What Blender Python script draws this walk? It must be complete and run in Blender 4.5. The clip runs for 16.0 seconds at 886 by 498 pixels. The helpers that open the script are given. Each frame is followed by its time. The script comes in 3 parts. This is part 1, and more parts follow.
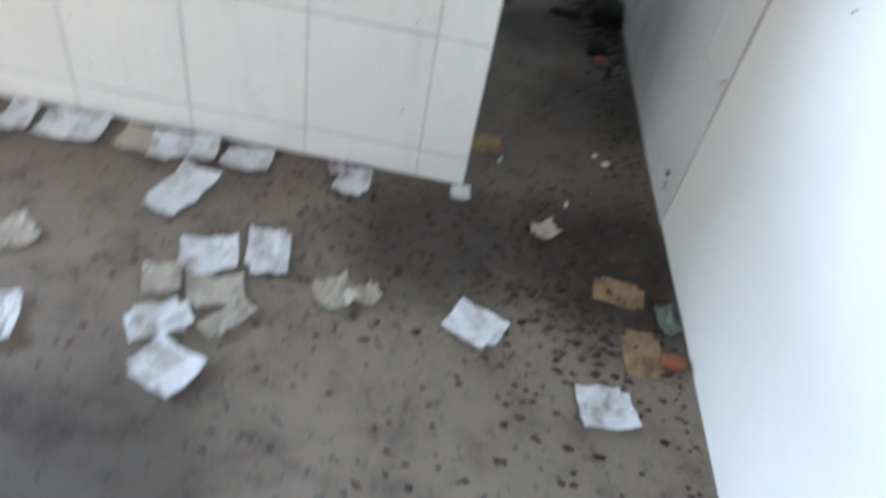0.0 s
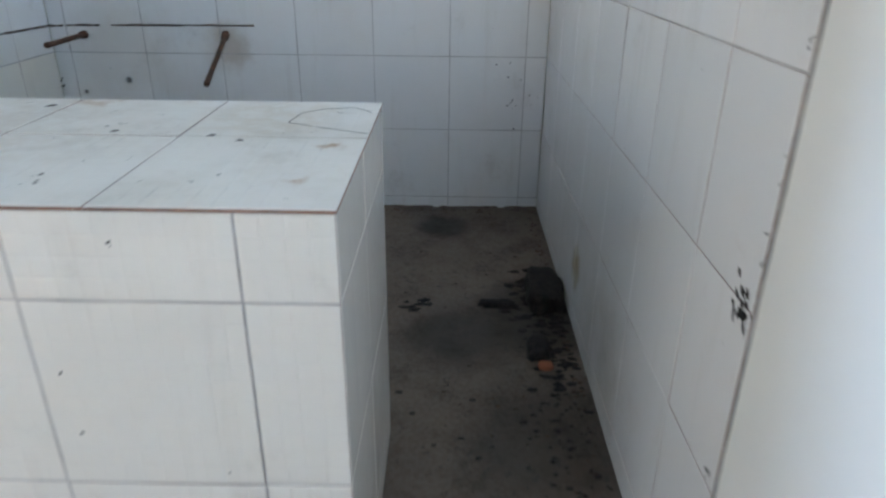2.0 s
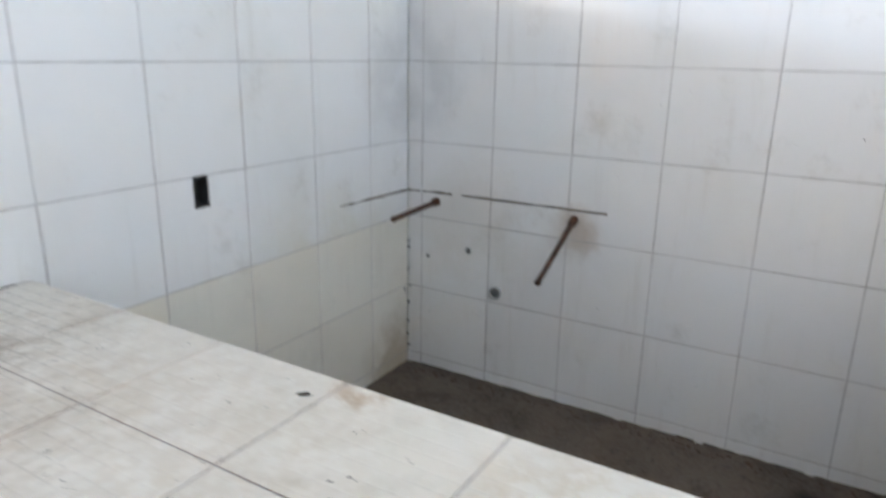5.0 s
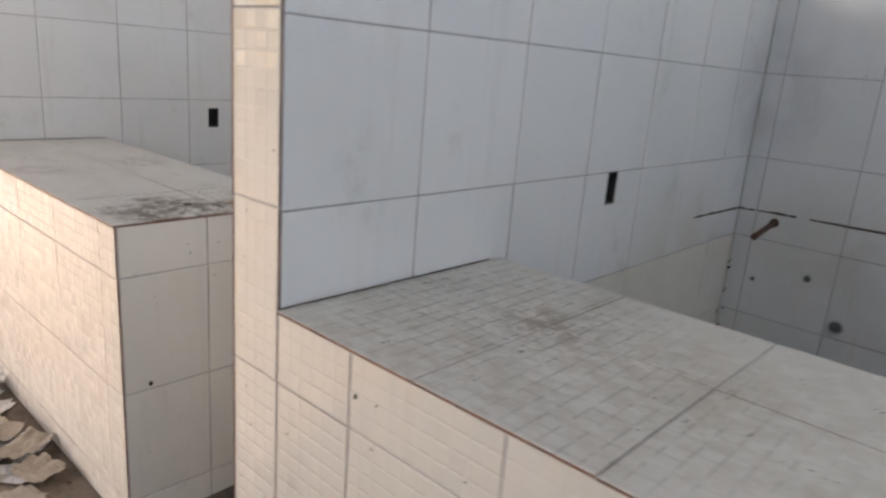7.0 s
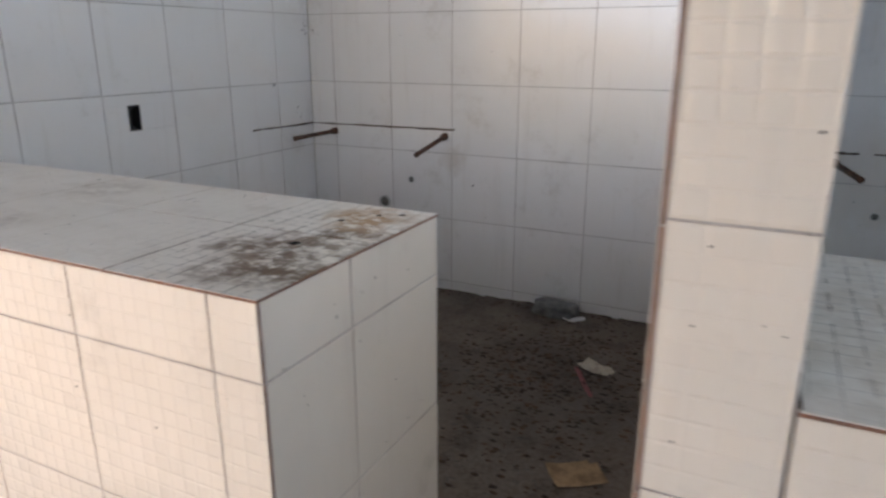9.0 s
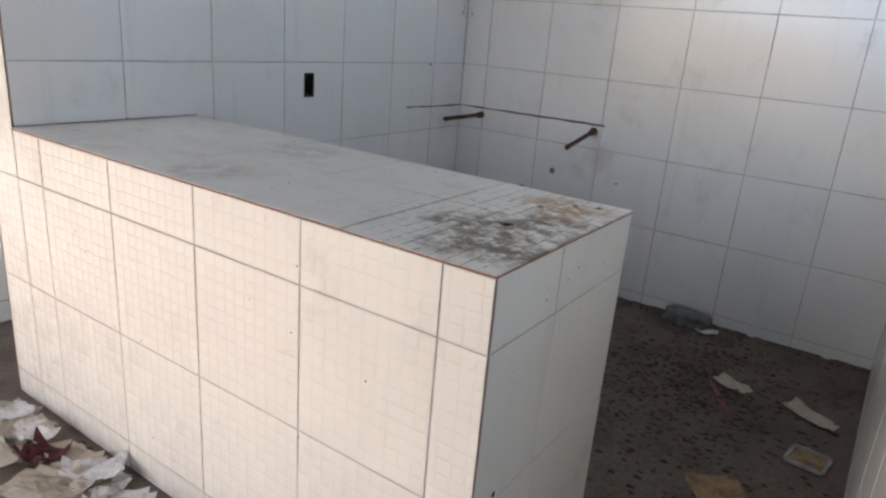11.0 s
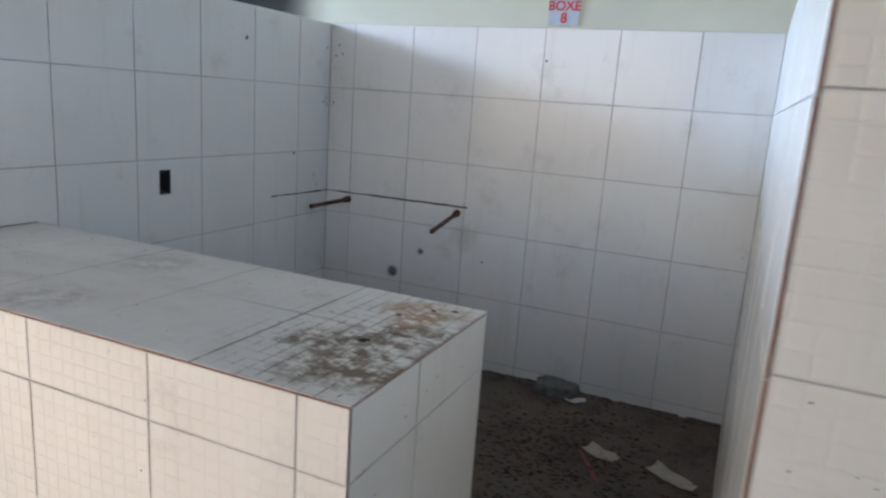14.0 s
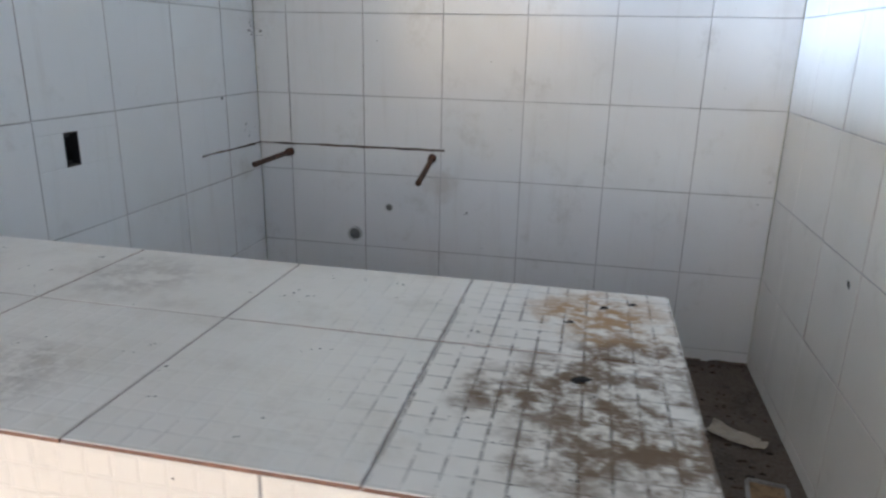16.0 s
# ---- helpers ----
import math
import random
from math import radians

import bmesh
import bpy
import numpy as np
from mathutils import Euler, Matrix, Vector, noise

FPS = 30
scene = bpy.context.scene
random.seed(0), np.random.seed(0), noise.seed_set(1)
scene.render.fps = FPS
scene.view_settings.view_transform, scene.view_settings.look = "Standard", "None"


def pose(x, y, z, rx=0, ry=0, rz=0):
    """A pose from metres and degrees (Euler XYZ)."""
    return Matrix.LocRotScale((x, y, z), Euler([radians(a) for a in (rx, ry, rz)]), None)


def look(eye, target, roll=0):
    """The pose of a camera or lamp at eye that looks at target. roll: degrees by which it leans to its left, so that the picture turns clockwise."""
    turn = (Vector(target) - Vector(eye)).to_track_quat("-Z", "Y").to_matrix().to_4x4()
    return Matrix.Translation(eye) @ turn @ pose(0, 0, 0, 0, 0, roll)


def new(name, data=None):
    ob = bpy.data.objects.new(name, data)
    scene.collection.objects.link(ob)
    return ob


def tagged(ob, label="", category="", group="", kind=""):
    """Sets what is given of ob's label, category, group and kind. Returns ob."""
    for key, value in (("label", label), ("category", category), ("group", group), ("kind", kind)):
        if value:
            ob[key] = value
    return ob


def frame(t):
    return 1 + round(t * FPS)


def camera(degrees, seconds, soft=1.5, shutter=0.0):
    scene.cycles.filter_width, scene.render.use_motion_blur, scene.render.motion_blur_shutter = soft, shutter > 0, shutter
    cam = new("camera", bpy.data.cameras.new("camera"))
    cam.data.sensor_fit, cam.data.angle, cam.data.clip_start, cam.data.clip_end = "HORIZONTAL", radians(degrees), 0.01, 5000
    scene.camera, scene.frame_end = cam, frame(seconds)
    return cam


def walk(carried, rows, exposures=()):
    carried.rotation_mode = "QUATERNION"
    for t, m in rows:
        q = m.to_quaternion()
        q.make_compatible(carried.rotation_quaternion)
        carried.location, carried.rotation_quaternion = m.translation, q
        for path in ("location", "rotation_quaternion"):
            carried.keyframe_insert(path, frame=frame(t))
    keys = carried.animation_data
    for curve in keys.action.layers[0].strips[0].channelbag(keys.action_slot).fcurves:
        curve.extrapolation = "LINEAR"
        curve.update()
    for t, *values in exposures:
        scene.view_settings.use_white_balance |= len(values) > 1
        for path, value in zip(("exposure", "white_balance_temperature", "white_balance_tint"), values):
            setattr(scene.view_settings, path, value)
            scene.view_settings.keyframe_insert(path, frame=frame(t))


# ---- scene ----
cam = camera(66.3, 16.0, soft=2.4, shutter=0.5)
PATH = [
    (0, (-0.068, -1.568, 1.149), (-0.02, -0.078, -0.184), 12.1),
    (0.5, (-0.055, -1.456, 1.215), (0.081, 0.222, 0.135), 1.8),
    (1, (0.034, -1.273, 1.244), (-0.052, 0.488, 0.298), -1.2),
    (1.1, (0.082, -1.234, 1.277), (-0.064, 0.552, 0.387), -1.2),
    (1.5, (0.133, -1.105, 1.26), (0.032, 0.704, 0.414), -0.6),
    (2, (0.149, -0.83, 1.223), (0.133, 0.99, 0.393), 0.6),
    (2.5, (0.126, -0.506, 1.281), (-0.039, 1.247, 0.332), 4.8),
    (3, (0.115, -0.264, 1.337), (-0.414, 1.434, 0.421), 3.5),
    (3.5, (0.111, -0.138, 1.366), (-0.706, 1.428, 0.427), 2.8),
    (4, (0.105, -0.12, 1.385), (-0.841, 1.411, 0.513), 0.6),
    (4.5, (0.099, -0.12, 1.41), (-0.886, 1.443, 0.645), 0.5),
    (5, (0.035, -0.188, 1.453), (-0.951, 1.46, 0.894), 1.0),
    (5.2, (-0.019, -0.275, 1.481), (-1.129, 1.309, 0.974), 1.6),
    (7.3, (-0.775, -0.685, 1.316), (-2.069, 0.745, 0.787), 4.5),
    (7.5, (-0.881, -0.701, 1.290), (-2.097, 0.795, 0.760), 4.0),
    (7.6, (-0.946, -0.710, 1.282), (-2.107, 0.831, 0.757), 3.0),
    (8, (-1.153, -0.787, 1.314), (-2.051, 0.916, 0.770), 0.9),
    (8.5, (-1.422, -0.766, 1.285), (-2.228, 0.991, 0.771), 0.7),
    (9, (-1.681, -0.729, 1.266), (-2.528, 0.988, 0.688), 0.0),
    (9.5, (-1.795, -0.761, 1.284), (-2.678, 0.933, 0.691), 2.7),
    (10, (-1.843, -0.823, 1.28), (-2.817, 0.827, 0.705), 3.2),
    (10.2, (-1.873, -0.865, 1.26), (-2.918, 0.716, 0.622), 5.2),
    (12.3, (-1.815, -0.888, 1.353), (-2.807, 0.773, 0.85), 1.7),
    (12.5, (-1.784, -0.872, 1.387), (-2.681, 0.859, 0.941), 1.6),
    (13, (-1.748, -0.862, 1.413), (-2.535, 0.941, 1.057), 1.9),
    (13.5, (-1.753, -0.878, 1.404), (-2.588, 0.896, 1.012), 2.1),
    (14, (-1.834, -0.857, 1.378), (-2.623, 0.931, 0.955), 4.0),
    (14.5, (-2.072, -0.696, 1.342), (-2.805, 1.122, 0.948), 1.0),
    (15, (-2.26, -0.577, 1.31), (-2.838, 1.254, 0.75), 2.0),
    (15.5, (-2.37, -0.551, 1.315), (-2.796, 1.315, 0.737), 0.4),
    (16, (-2.5, -0.523, 1.302), (-2.9, 1.348, 0.721), 1.2),
]
EXPOSURES = [(0, 2.3, 6850, 15), (2.5, 2.05, 6850, 15), (4.0, 2.42, 7900, 22), (5.2, 2.55, 7900, 21), (7.4, 1.45, 8000, 24), (8.5, 1.45, 7600, 23), (10.2, 1.5, 7200, 21), (12.5, 1.08, 6550, 16), (14.5, 1.25, 6750, 17), (16, 1.5, 6750, 17)]
walk(cam, [(t, look(eye, target, roll)) for t, eye, target, roll in PATH], EXPOSURES)

# ---------------------------------------------------------------- light
world = bpy.data.worlds.new("sky")
scene.world = world
world.use_nodes = True
wn = world.node_tree.nodes
sky = wn.new("ShaderNodeTexSky")
sky.sky_type, sky.sun_disc = "NISHITA", False
sky.sun_elevation, sky.sun_rotation = radians(41), radians(187)
world.node_tree.links.new(sky.outputs[0], wn["Background"].inputs[0])
wn["Background"].inputs[1].default_value = 0.15

sun = new("sun", bpy.data.lights.new("sun", "SUN"))
sun.data.energy, sun.data.angle, sun.data.color = 5.0, radians(0.5), (1.0, 0.93, 0.82)
sun.matrix_world = look((0, 0, 0), (0.09, 0.755, -0.656))

YF = -3.6          # front side of the hall, open to the yard
OPENINGS = ((-8.2, -2.75, 0.0, 2.90, 10),)
for ox0, ox1, oz0, oz1, watts in OPENINGS:
    sl = new("sky_light", bpy.data.lights.new("sky_light", "AREA"))
    sl.data.shape, sl.data.size, sl.data.size_y = "RECTANGLE", ox1 - ox0, oz1 - oz0
    sl.data.energy, sl.data.color = watts, (1.0, 0.86, 0.69)
    sl.matrix_world = look(((ox0 + ox1) / 2, YF - 0.02, (oz0 + oz1) / 2), ((ox0 + ox1) / 2, 0, (oz0 + oz1) / 2))

# the high window in the end wall
WY0, WY1, WZ0, WZ1 = 0.2, 2.1, 2.6, 3.3
XL, HALL = -9.0, 3.5
wl = new("window_light", bpy.data.lights.new("window_light", "AREA"))
wl.data.shape, wl.data.size, wl.data.size_y = "RECTANGLE", WY1 - WY0, WZ1 - WZ0
wl.data.energy, wl.data.color = 390, (0.44, 0.67, 1.0)
wl.matrix_world = look((XL - 0.02, (WY0 + WY1) / 2, (WZ0 + WZ1) / 2), (0, (WY0 + WY1) / 2, (WZ0 + WZ1) / 2))


# ---------------------------------------------------------------- materials
class Mat:
    """A node material under construction."""

    def __init__(self, name):
        self.m = bpy.data.materials.new(name)
        self.m.use_nodes = True
        self.t = self.m.node_tree
        self.b = self.t.nodes["Principled BSDF"]

    def put(self, socket, v):
        if hasattr(v, "is_linked"):
            self.t.links.new(v, socket)
        else:
            socket.default_value = v

    def n(self, kind, **values):
        node = self.t.nodes.new("ShaderNode" + kind)
        for key, v in values.items():
            setattr(node, key, v)
        return node

    def math(self, op, a, b=0.0, c=0.0):
        node = self.n("Math", operation=op)
        for i, v in enumerate((a, b, c)):
            self.put(node.inputs[i], v)
        return node.outputs[0]

    def step(self, v, lo, hi, a=0.0, b=1.0):
        node = self.n("MapRange", interpolation_type="SMOOTHSTEP")
        for i, x in enumerate((v, lo, hi, a, b)):
            self.put(node.inputs[i], x)
        return node.outputs[0]

    def noise(self, where, scale, detail=4.0, rough=0.6):
        node = self.n("TexNoise")
        self.put(node.inputs["Vector"], where)
        node.inputs["Scale"].default_value, node.inputs["Detail"].default_value, node.inputs["Roughness"].default_value = scale, detail, rough
        return node.outputs["Fac"]

    def world(self):
        return self.n("NewGeometry").outputs["Position"]

    def local(self):
        return self.n("TexCoord").outputs["Object"]

    def mix(self, f, a, b):
        node = self.n("Mix", data_type="RGBA")
        self.put(node.inputs[0], f)
        for s, v in ((node.inputs[6], a), (node.inputs[7], b)):
            self.put(s, v if hasattr(v, "is_linked") else (*v, 1))
        return node.outputs[2]

    def bump(self, height, strength=0.3, distance=0.002):
        node = self.n("Bump")
        node.inputs["Strength"].default_value, node.inputs["Distance"].default_value = strength, distance
        self.put(node.inputs["Height"], height)
        self.t.links.new(node.outputs[0], self.b.inputs["Normal"])

    def blob(self, where, c, r, core=0.35):
        """1 near the point c, falling to 0 at about r metres (an uneven edge comes from the noise in where)."""
        sub = self.n("VectorMath", operation="DISTANCE")
        self.put(sub.inputs[0], where)
        sub.inputs[1].default_value = c
        return self.step(sub.outputs["Value"], r, r * core, 0.0, 1.0)

    def done(self, colour, rough=0.5, metal=0.0, spec=0.5):
        self.put(self.b.inputs["Base Color"], colour if hasattr(colour, "is_linked") else (*colour, 1))
        self.put(self.b.inputs["Roughness"], rough)
        self.b.inputs["Metallic"].default_value = metal
        self.b.inputs["Specular IOR Level"].default_value = spec
        return self.m

    def warped(self, amount, scale=6.0):
        w = self.world()
        nz = self.n("TexNoise")
        self.put(nz.inputs["Vector"], w)
        nz.inputs["Scale"].default_value, nz.inputs["Detail"].default_value = scale, 4.0
        a = self.n("VectorMath", operation="SUBTRACT")
        self.put(a.inputs[0], nz.outputs["Color"])
        a.inputs[1].default_value = (0.5, 0.5, 0.5)
        s = self.n("VectorMath", operation="SCALE")
        self.put(s.inputs[0], a.outputs[0])
        s.inputs["Scale"].default_value = amount
        p = self.n("VectorMath", operation="ADD")
        self.put(p.inputs[0], w)
        self.put(p.inputs[1], s.outputs[0])
        return p.outputs[0]


CELL = 0.0327


def cells(k):
    """The moulded squares of a tile: groove mask and a random value per square."""
    sep = k.n("SeparateXYZ")
    k.put(sep.inputs[0], k.local())
    line, ids, tilt = [], [], []
    for i in (0, 1):
        q = k.math("ADD", k.math("DIVIDE", sep.outputs[i], CELL), 50.0)
        signed = k.math("SUBTRACT", k.math("FRACT", q), 0.5)
        tilt.append(signed)
        f = k.math("ABSOLUTE", signed)
        line.append(f)
        ids.append(k.math("FLOOR", q))
    edge = k.math("MAXIMUM", line[0], line[1])
    comb = k.n("CombineXYZ")
    k.put(comb.inputs[0], ids[0])
    k.put(comb.inputs[1], ids[1])
    k.put(comb.inputs[2], k.math("MULTIPLY", k.n("ObjectInfo").outputs["Random"], 91.0))
    wn_ = k.n("TexWhiteNoise")
    k.put(wn_.inputs["Vector"], comb.outputs[0])
    rgb = k.n("SeparateColor")
    k.put(rgb.inputs[0], wn_.outputs["Color"])
    lean = k.math("ADD", k.math("MULTIPLY", tilt[0], k.math("SUBTRACT", rgb.outputs[0], 0.5)), k.math("MULTIPLY", tilt[1], k.math("SUBTRACT", rgb.outputs[1], 0.5)))
    return edge, line, wn_.outputs["Value"], lean


def tile_material(name, relief, dirt=0.0, stains=(), smudges=(), grime=0.25, gloss=0.16, lean_by=0.0, rough=0.17, tone=((0.80, 0.80, 0.79), (0.74, 0.745, 0.74))):
    k = Mat(name)
    edge, line, rnd, lean = cells(k)
    groove = k.math("MAXIMUM", k.step(line[0], 0.435, 0.47), k.step(line[1], 0.44, 0.475, 0.0, 0.65))
    w = k.world()
    big = k.noise(w, 2.3, 3.0)
    fine = k.noise(w, 60.0, 3.0)
    speck = k.noise(w, 23.0, 5.0, 0.7)
    obr = k.n("ObjectInfo").outputs["Random"]
    base = k.mix(k.math("MULTIPLY", obr, 0.6), *tone)
    base = k.mix(k.step(big, 0.45, 0.8, 0.0, grime), base, (0.60, 0.57, 0.50))
    base = k.mix(k.step(speck, 0.70, 0.78, 0.0, 0.55), base, (0.30, 0.26, 0.21))
    runs = k.n("Mapping")
    k.put(runs.inputs["Vector"], w)
    runs.inputs["Scale"].default_value = (9.0, 9.0, 0.8)
    base = k.mix(k.step(k.noise(runs.outputs[0], 1.6, 5.0, 0.7), 0.52, 0.78, 0.0, 0.22), base, (0.50, 0.46, 0.40))
    base = k.mix(k.step(k.noise(w, 4.5, 6.0, 0.72), 0.56, 0.74, 0.0, 0.32), base, (0.46, 0.43, 0.38))
    if dirt:
        film = k.step(k.noise(w, 9.0, 6.0, 0.7), 0.45, 0.75, 0.0, 0.45)
        base = k.mix(film, base, (0.55, 0.50, 0.42))
        ww = k.warped(0.12)
        m = k.step(k.noise(w, 5.0, 4.0), 0.50, 0.70, 0.0, 0.25)
        for c, r, s in smudges:
            m = k.math("MAXIMUM", m, k.math("MULTIPLY", k.blob(ww, c, r), s))
        broken = k.step(k.noise(w, 30.0, 4.0, 0.7), 0.40, 0.56)
        base = k.mix(k.math("MULTIPLY", k.math("MULTIPLY", groove, k.math("MULTIPLY", m, broken)), dirt), base, (0.045, 0.032, 0.02))
    if stains:
        ws = k.warped(0.10, 22.0)
        ragged = k.step(k.noise(w, 34.0, 5.0, 0.7), 0.33, 0.55, 0.0, 1.0) if dirt else k.step(k.noise(w, 5.0, 4.0), 0.3, 0.6, 0.2, 1.0)
        if dirt:
            ragged = k.math("MULTIPLY", ragged, k.step(k.noise(w, 22.0, 5.0, 0.65), 0.34, 0.56))
        for c, r, s, col in stains:
            base = k.mix(k.math("MULTIPLY", k.math("MULTIPLY", k.blob(ws, c, r), s), ragged), base, col)
    pillow = k.math("SUBTRACT", 1.0, k.step(edge, 0.36, 0.5))
    height = k.math("ADD", k.math("MULTIPLY", pillow, relief), k.math("ADD", k.math("MULTIPLY", big, 0.6), k.math("MULTIPLY", fine, 0.05)))
    height = k.math("ADD", height, k.math("MULTIPLY", lean, lean_by))
    k.bump(height, 0.35, 0.0016)
    return k.done(base, k.math("ADD", rough, k.math("MULTIPLY", rnd, gloss)), spec=0.5)


def soft_material(name, a, b, scale, rough=0.8, bump=0.3, dist=0.002, metal=0.0, lo=0.35, hi=0.7):
    k = Mat(name)
    w = k.local()
    f = k.noise(w, scale, 6.0, 0.65)
    k.bump(k.math("ADD", f, k.noise(w, scale * 9, 3.0)), bump, dist)
    return k.done(k.mix(k.step(f, lo, hi), a, b), rough, metal)


TILE_WALL = tile_material("glazed_wall_tile", 0.04, grime=0.2, gloss=0.02, stains=(
    ((0.575, 1.216, 0.22), 0.10, 0.7, (0.42, 0.30, 0.10)), ((-1.625, 1.7, 0.35), 0.75, 0.55, (0.60, 0.53, 0.36)), ((-1.3, 2.28, 0.75), 0.35, 0.25, (0.5, 0.42, 0.32)),
    ((-0.85, 2.28, 0.78), 0.14, 0.5, (0.40, 0.28, 0.18)), ((-3.12, 2.28, 0.72), 0.10, 0.4, (0.40, 0.32, 0.24)), ((-1.62, 2.25, 1.35), 0.35, 0.3, (0.35, 0.34, 0.34)),
    ((0.575, 0.75, 0.1), 0.45, 0.35, (0.40, 0.35, 0.28)), ((-1.788, 0.9, 0.15), 0.5, 0.4, (0.42, 0.36, 0.28))))
# white glaze with the warm bounce light on outer faces put into its tone
WARM_LIT = ((0.80, 0.765, 0.70), (0.75, 0.715, 0.65))
TILE_FRONT = tile_material("moulded_front_tile", 1.7, grime=0.25, gloss=0.05, lean_by=8.0, rough=0.10, tone=WARM_LIT)
TILE_SIDE = tile_material("warm_lit_side_tile", 0.04, grime=0.3, gloss=0.02, tone=WARM_LIT)
TILE_OLD = tile_material("yellowed_wall_tile", 0.04, grime=0.5, gloss=0.02, tone=((0.77, 0.735, 0.65), (0.73, 0.685, 0.59)),
                         stains=(((-1.62, 2.2, 0.05), 0.35, 0.7, (0.42, 0.33, 0.22)),))
BROWN, RUST = (0.11, 0.05, 0.012), (0.36, 0.18, 0.045)
TILE_TOP = tile_material(
    "moulded_counter_tile", 0.7, dirt=1.0, grime=0.45, gloss=0.03, lean_by=0.8, rough=0.3, tone=((0.80, 0.77, 0.715), (0.74, 0.71, 0.65)),
    smudges=(((-2.44, 0.22, 0.9), 0.40, 1.0), ((-2.45, 0.40, 0.9), 0.36, 1.0), ((-1.42, 0.36, 0.9), 0.46, 0.85), ((-1.05, 0.22, 0.9), 0.36, 0.45)),
    stains=(((-2.487, 0.285, 0.9), 0.10, 1.0, BROWN), ((-2.41, 0.365, 0.9), 0.13, 1.0, BROWN), ((-2.42, 0.19, 0.9), 0.17, 1.0, BROWN),
            ((-2.56, 0.21, 0.9), 0.10, 1.0, BROWN), ((-2.50, 0.08, 0.9), 0.09, 0.9, BROWN), ((-2.46, 0.49, 0.9), 0.15, 1.0, RUST),
            ((-2.38, 0.11, 0.9), 0.10, 0.9, BROWN), ((-0.60, 0.61, 0.9), 0.06, 0.6, RUST), ((-0.05, 0.30, 0.9), 0.035, 0.9, RUST),
            ((-0.075, 0.113, 0.9), 0.03, 0.7, RUST), ((-3.25, 0.47, 0.9), 0.14, 0.35, BROWN), ((-3.2, 0.10, 0.9), 0.14, 0.35, BROWN),
            ((-1.27, 0.36, 0.9), 0.12, 0.6, BROWN), ((-1.30, 0.25, 0.9), 0.55, 0.4, (0.42, 0.35, 0.27)), ((-0.75, 0.35, 0.9), 0.45, 0.3, (0.50, 0.41, 0.31)), ((-0.20, 0.50, 0.9), 0.20, 0.35, (0.5, 0.38, 0.24))))
GROUT = soft_material("grout", (0.50, 0.49, 0.48), (0.30, 0.29, 0.28), 9, 0.9)
CLAY = soft_material("tile_body_clay", (0.30, 0.15, 0.105), (0.16, 0.10, 0.08), 18, 0.9)
RUSTY = soft_material("rusty_pipe", (0.06, 0.035, 0.025), (0.16, 0.07, 0.04), 25, 0.75, 0.6, 0.002, 0.3)
DARK = soft_material("dark_plastic", (0.012, 0.012, 0.014), (0.03, 0.03, 0.03), 12, 0.6)
CHASE = soft_material("crumbled_mortar", (0.07, 0.055, 0.045), (0.20, 0.15, 0.11), 30, 0.95, 0.6)
BRICK = soft_material("red_brick", (0.36, 0.12, 0.06), (0.25, 0.09, 0.05), 25, 0.95, 0.5)
STONE = soft_material("grey_mortar_lump", (0.20, 0.20, 0.19), (0.10, 0.10, 0.10), 15, 0.95, 0.8, 0.004)
CHAR = soft_material("charred_litter", (0.006, 0.0055, 0.005), (0.028, 0.021, 0.017), 40, 0.9)
LEAF = soft_material("dry_leaf_litter", (0.024, 0.014, 0.009), (0.095, 0.050, 0.027), 20, 0.9)
CARD = soft_material("brown_card", (0.34, 0.22, 0.12), (0.16, 0.095, 0.05), 16, 0.9)
SIGN = soft_material("sign_plate", (0.48, 0.55, 0.66), (0.40, 0.47, 0.58), 9, 0.4)
RED = soft_material("red_lettering", (0.65, 0.03, 0.04), (0.5, 0.03, 0.04), 9, 0.5)
PLASTIC = soft_material("pale_plastic", (0.6, 0.62, 0.62), (0.42, 0.42, 0.40), 9, 0.4)


def paint_material(name, a, b, soot=()):
    k = Mat(name)
    w = k.world()
    big, mid = k.noise(w, 1.6, 4.0), k.noise(w, 12.0, 5.0, 0.65)
    col = k.mix(k.step(big, 0.35, 0.75), a, b)
    col = k.mix(k.step(mid, 0.66, 0.8, 0.0, 0.35), col, (0.42, 0.39, 0.33))
    if soot:
        ww = k.warped(0.22, 2.5)
        for c, r in soot:
            col = k.mix(k.math("MULTIPLY", k.blob(ww, c, r, 0.55), 0.98), col, (0.012, 0.011, 0.010))
    k.bump(k.math("ADD", k.noise(w, 45.0, 5.0), big), 0.25, 0.003)
    return k.done(col, 0.85, spec=0.25)


PAINT = paint_material("cream_wall_paint", (0.70, 0.71, 0.58), (0.62, 0.63, 0.52), (((-4.70, 2.29, 1.95), 0.78), ((-4.80, 2.29, 2.5), 0.95), ((-4.9, 2.29, 3.1), 1.2)))
WHITE = paint_material("white_wall_paint", (0.80, 0.80, 0.76), (0.74, 0.74, 0.70))
DULL = paint_material("dull_wall_paint", (0.44, 0.42, 0.38), (0.36, 0.345, 0.31))
# dark to hold down bounce light in the stalls
CEIL = paint_material("bounce_cutting_paint", (0.30, 0.29, 0.28), (0.24, 0.235, 0.23))


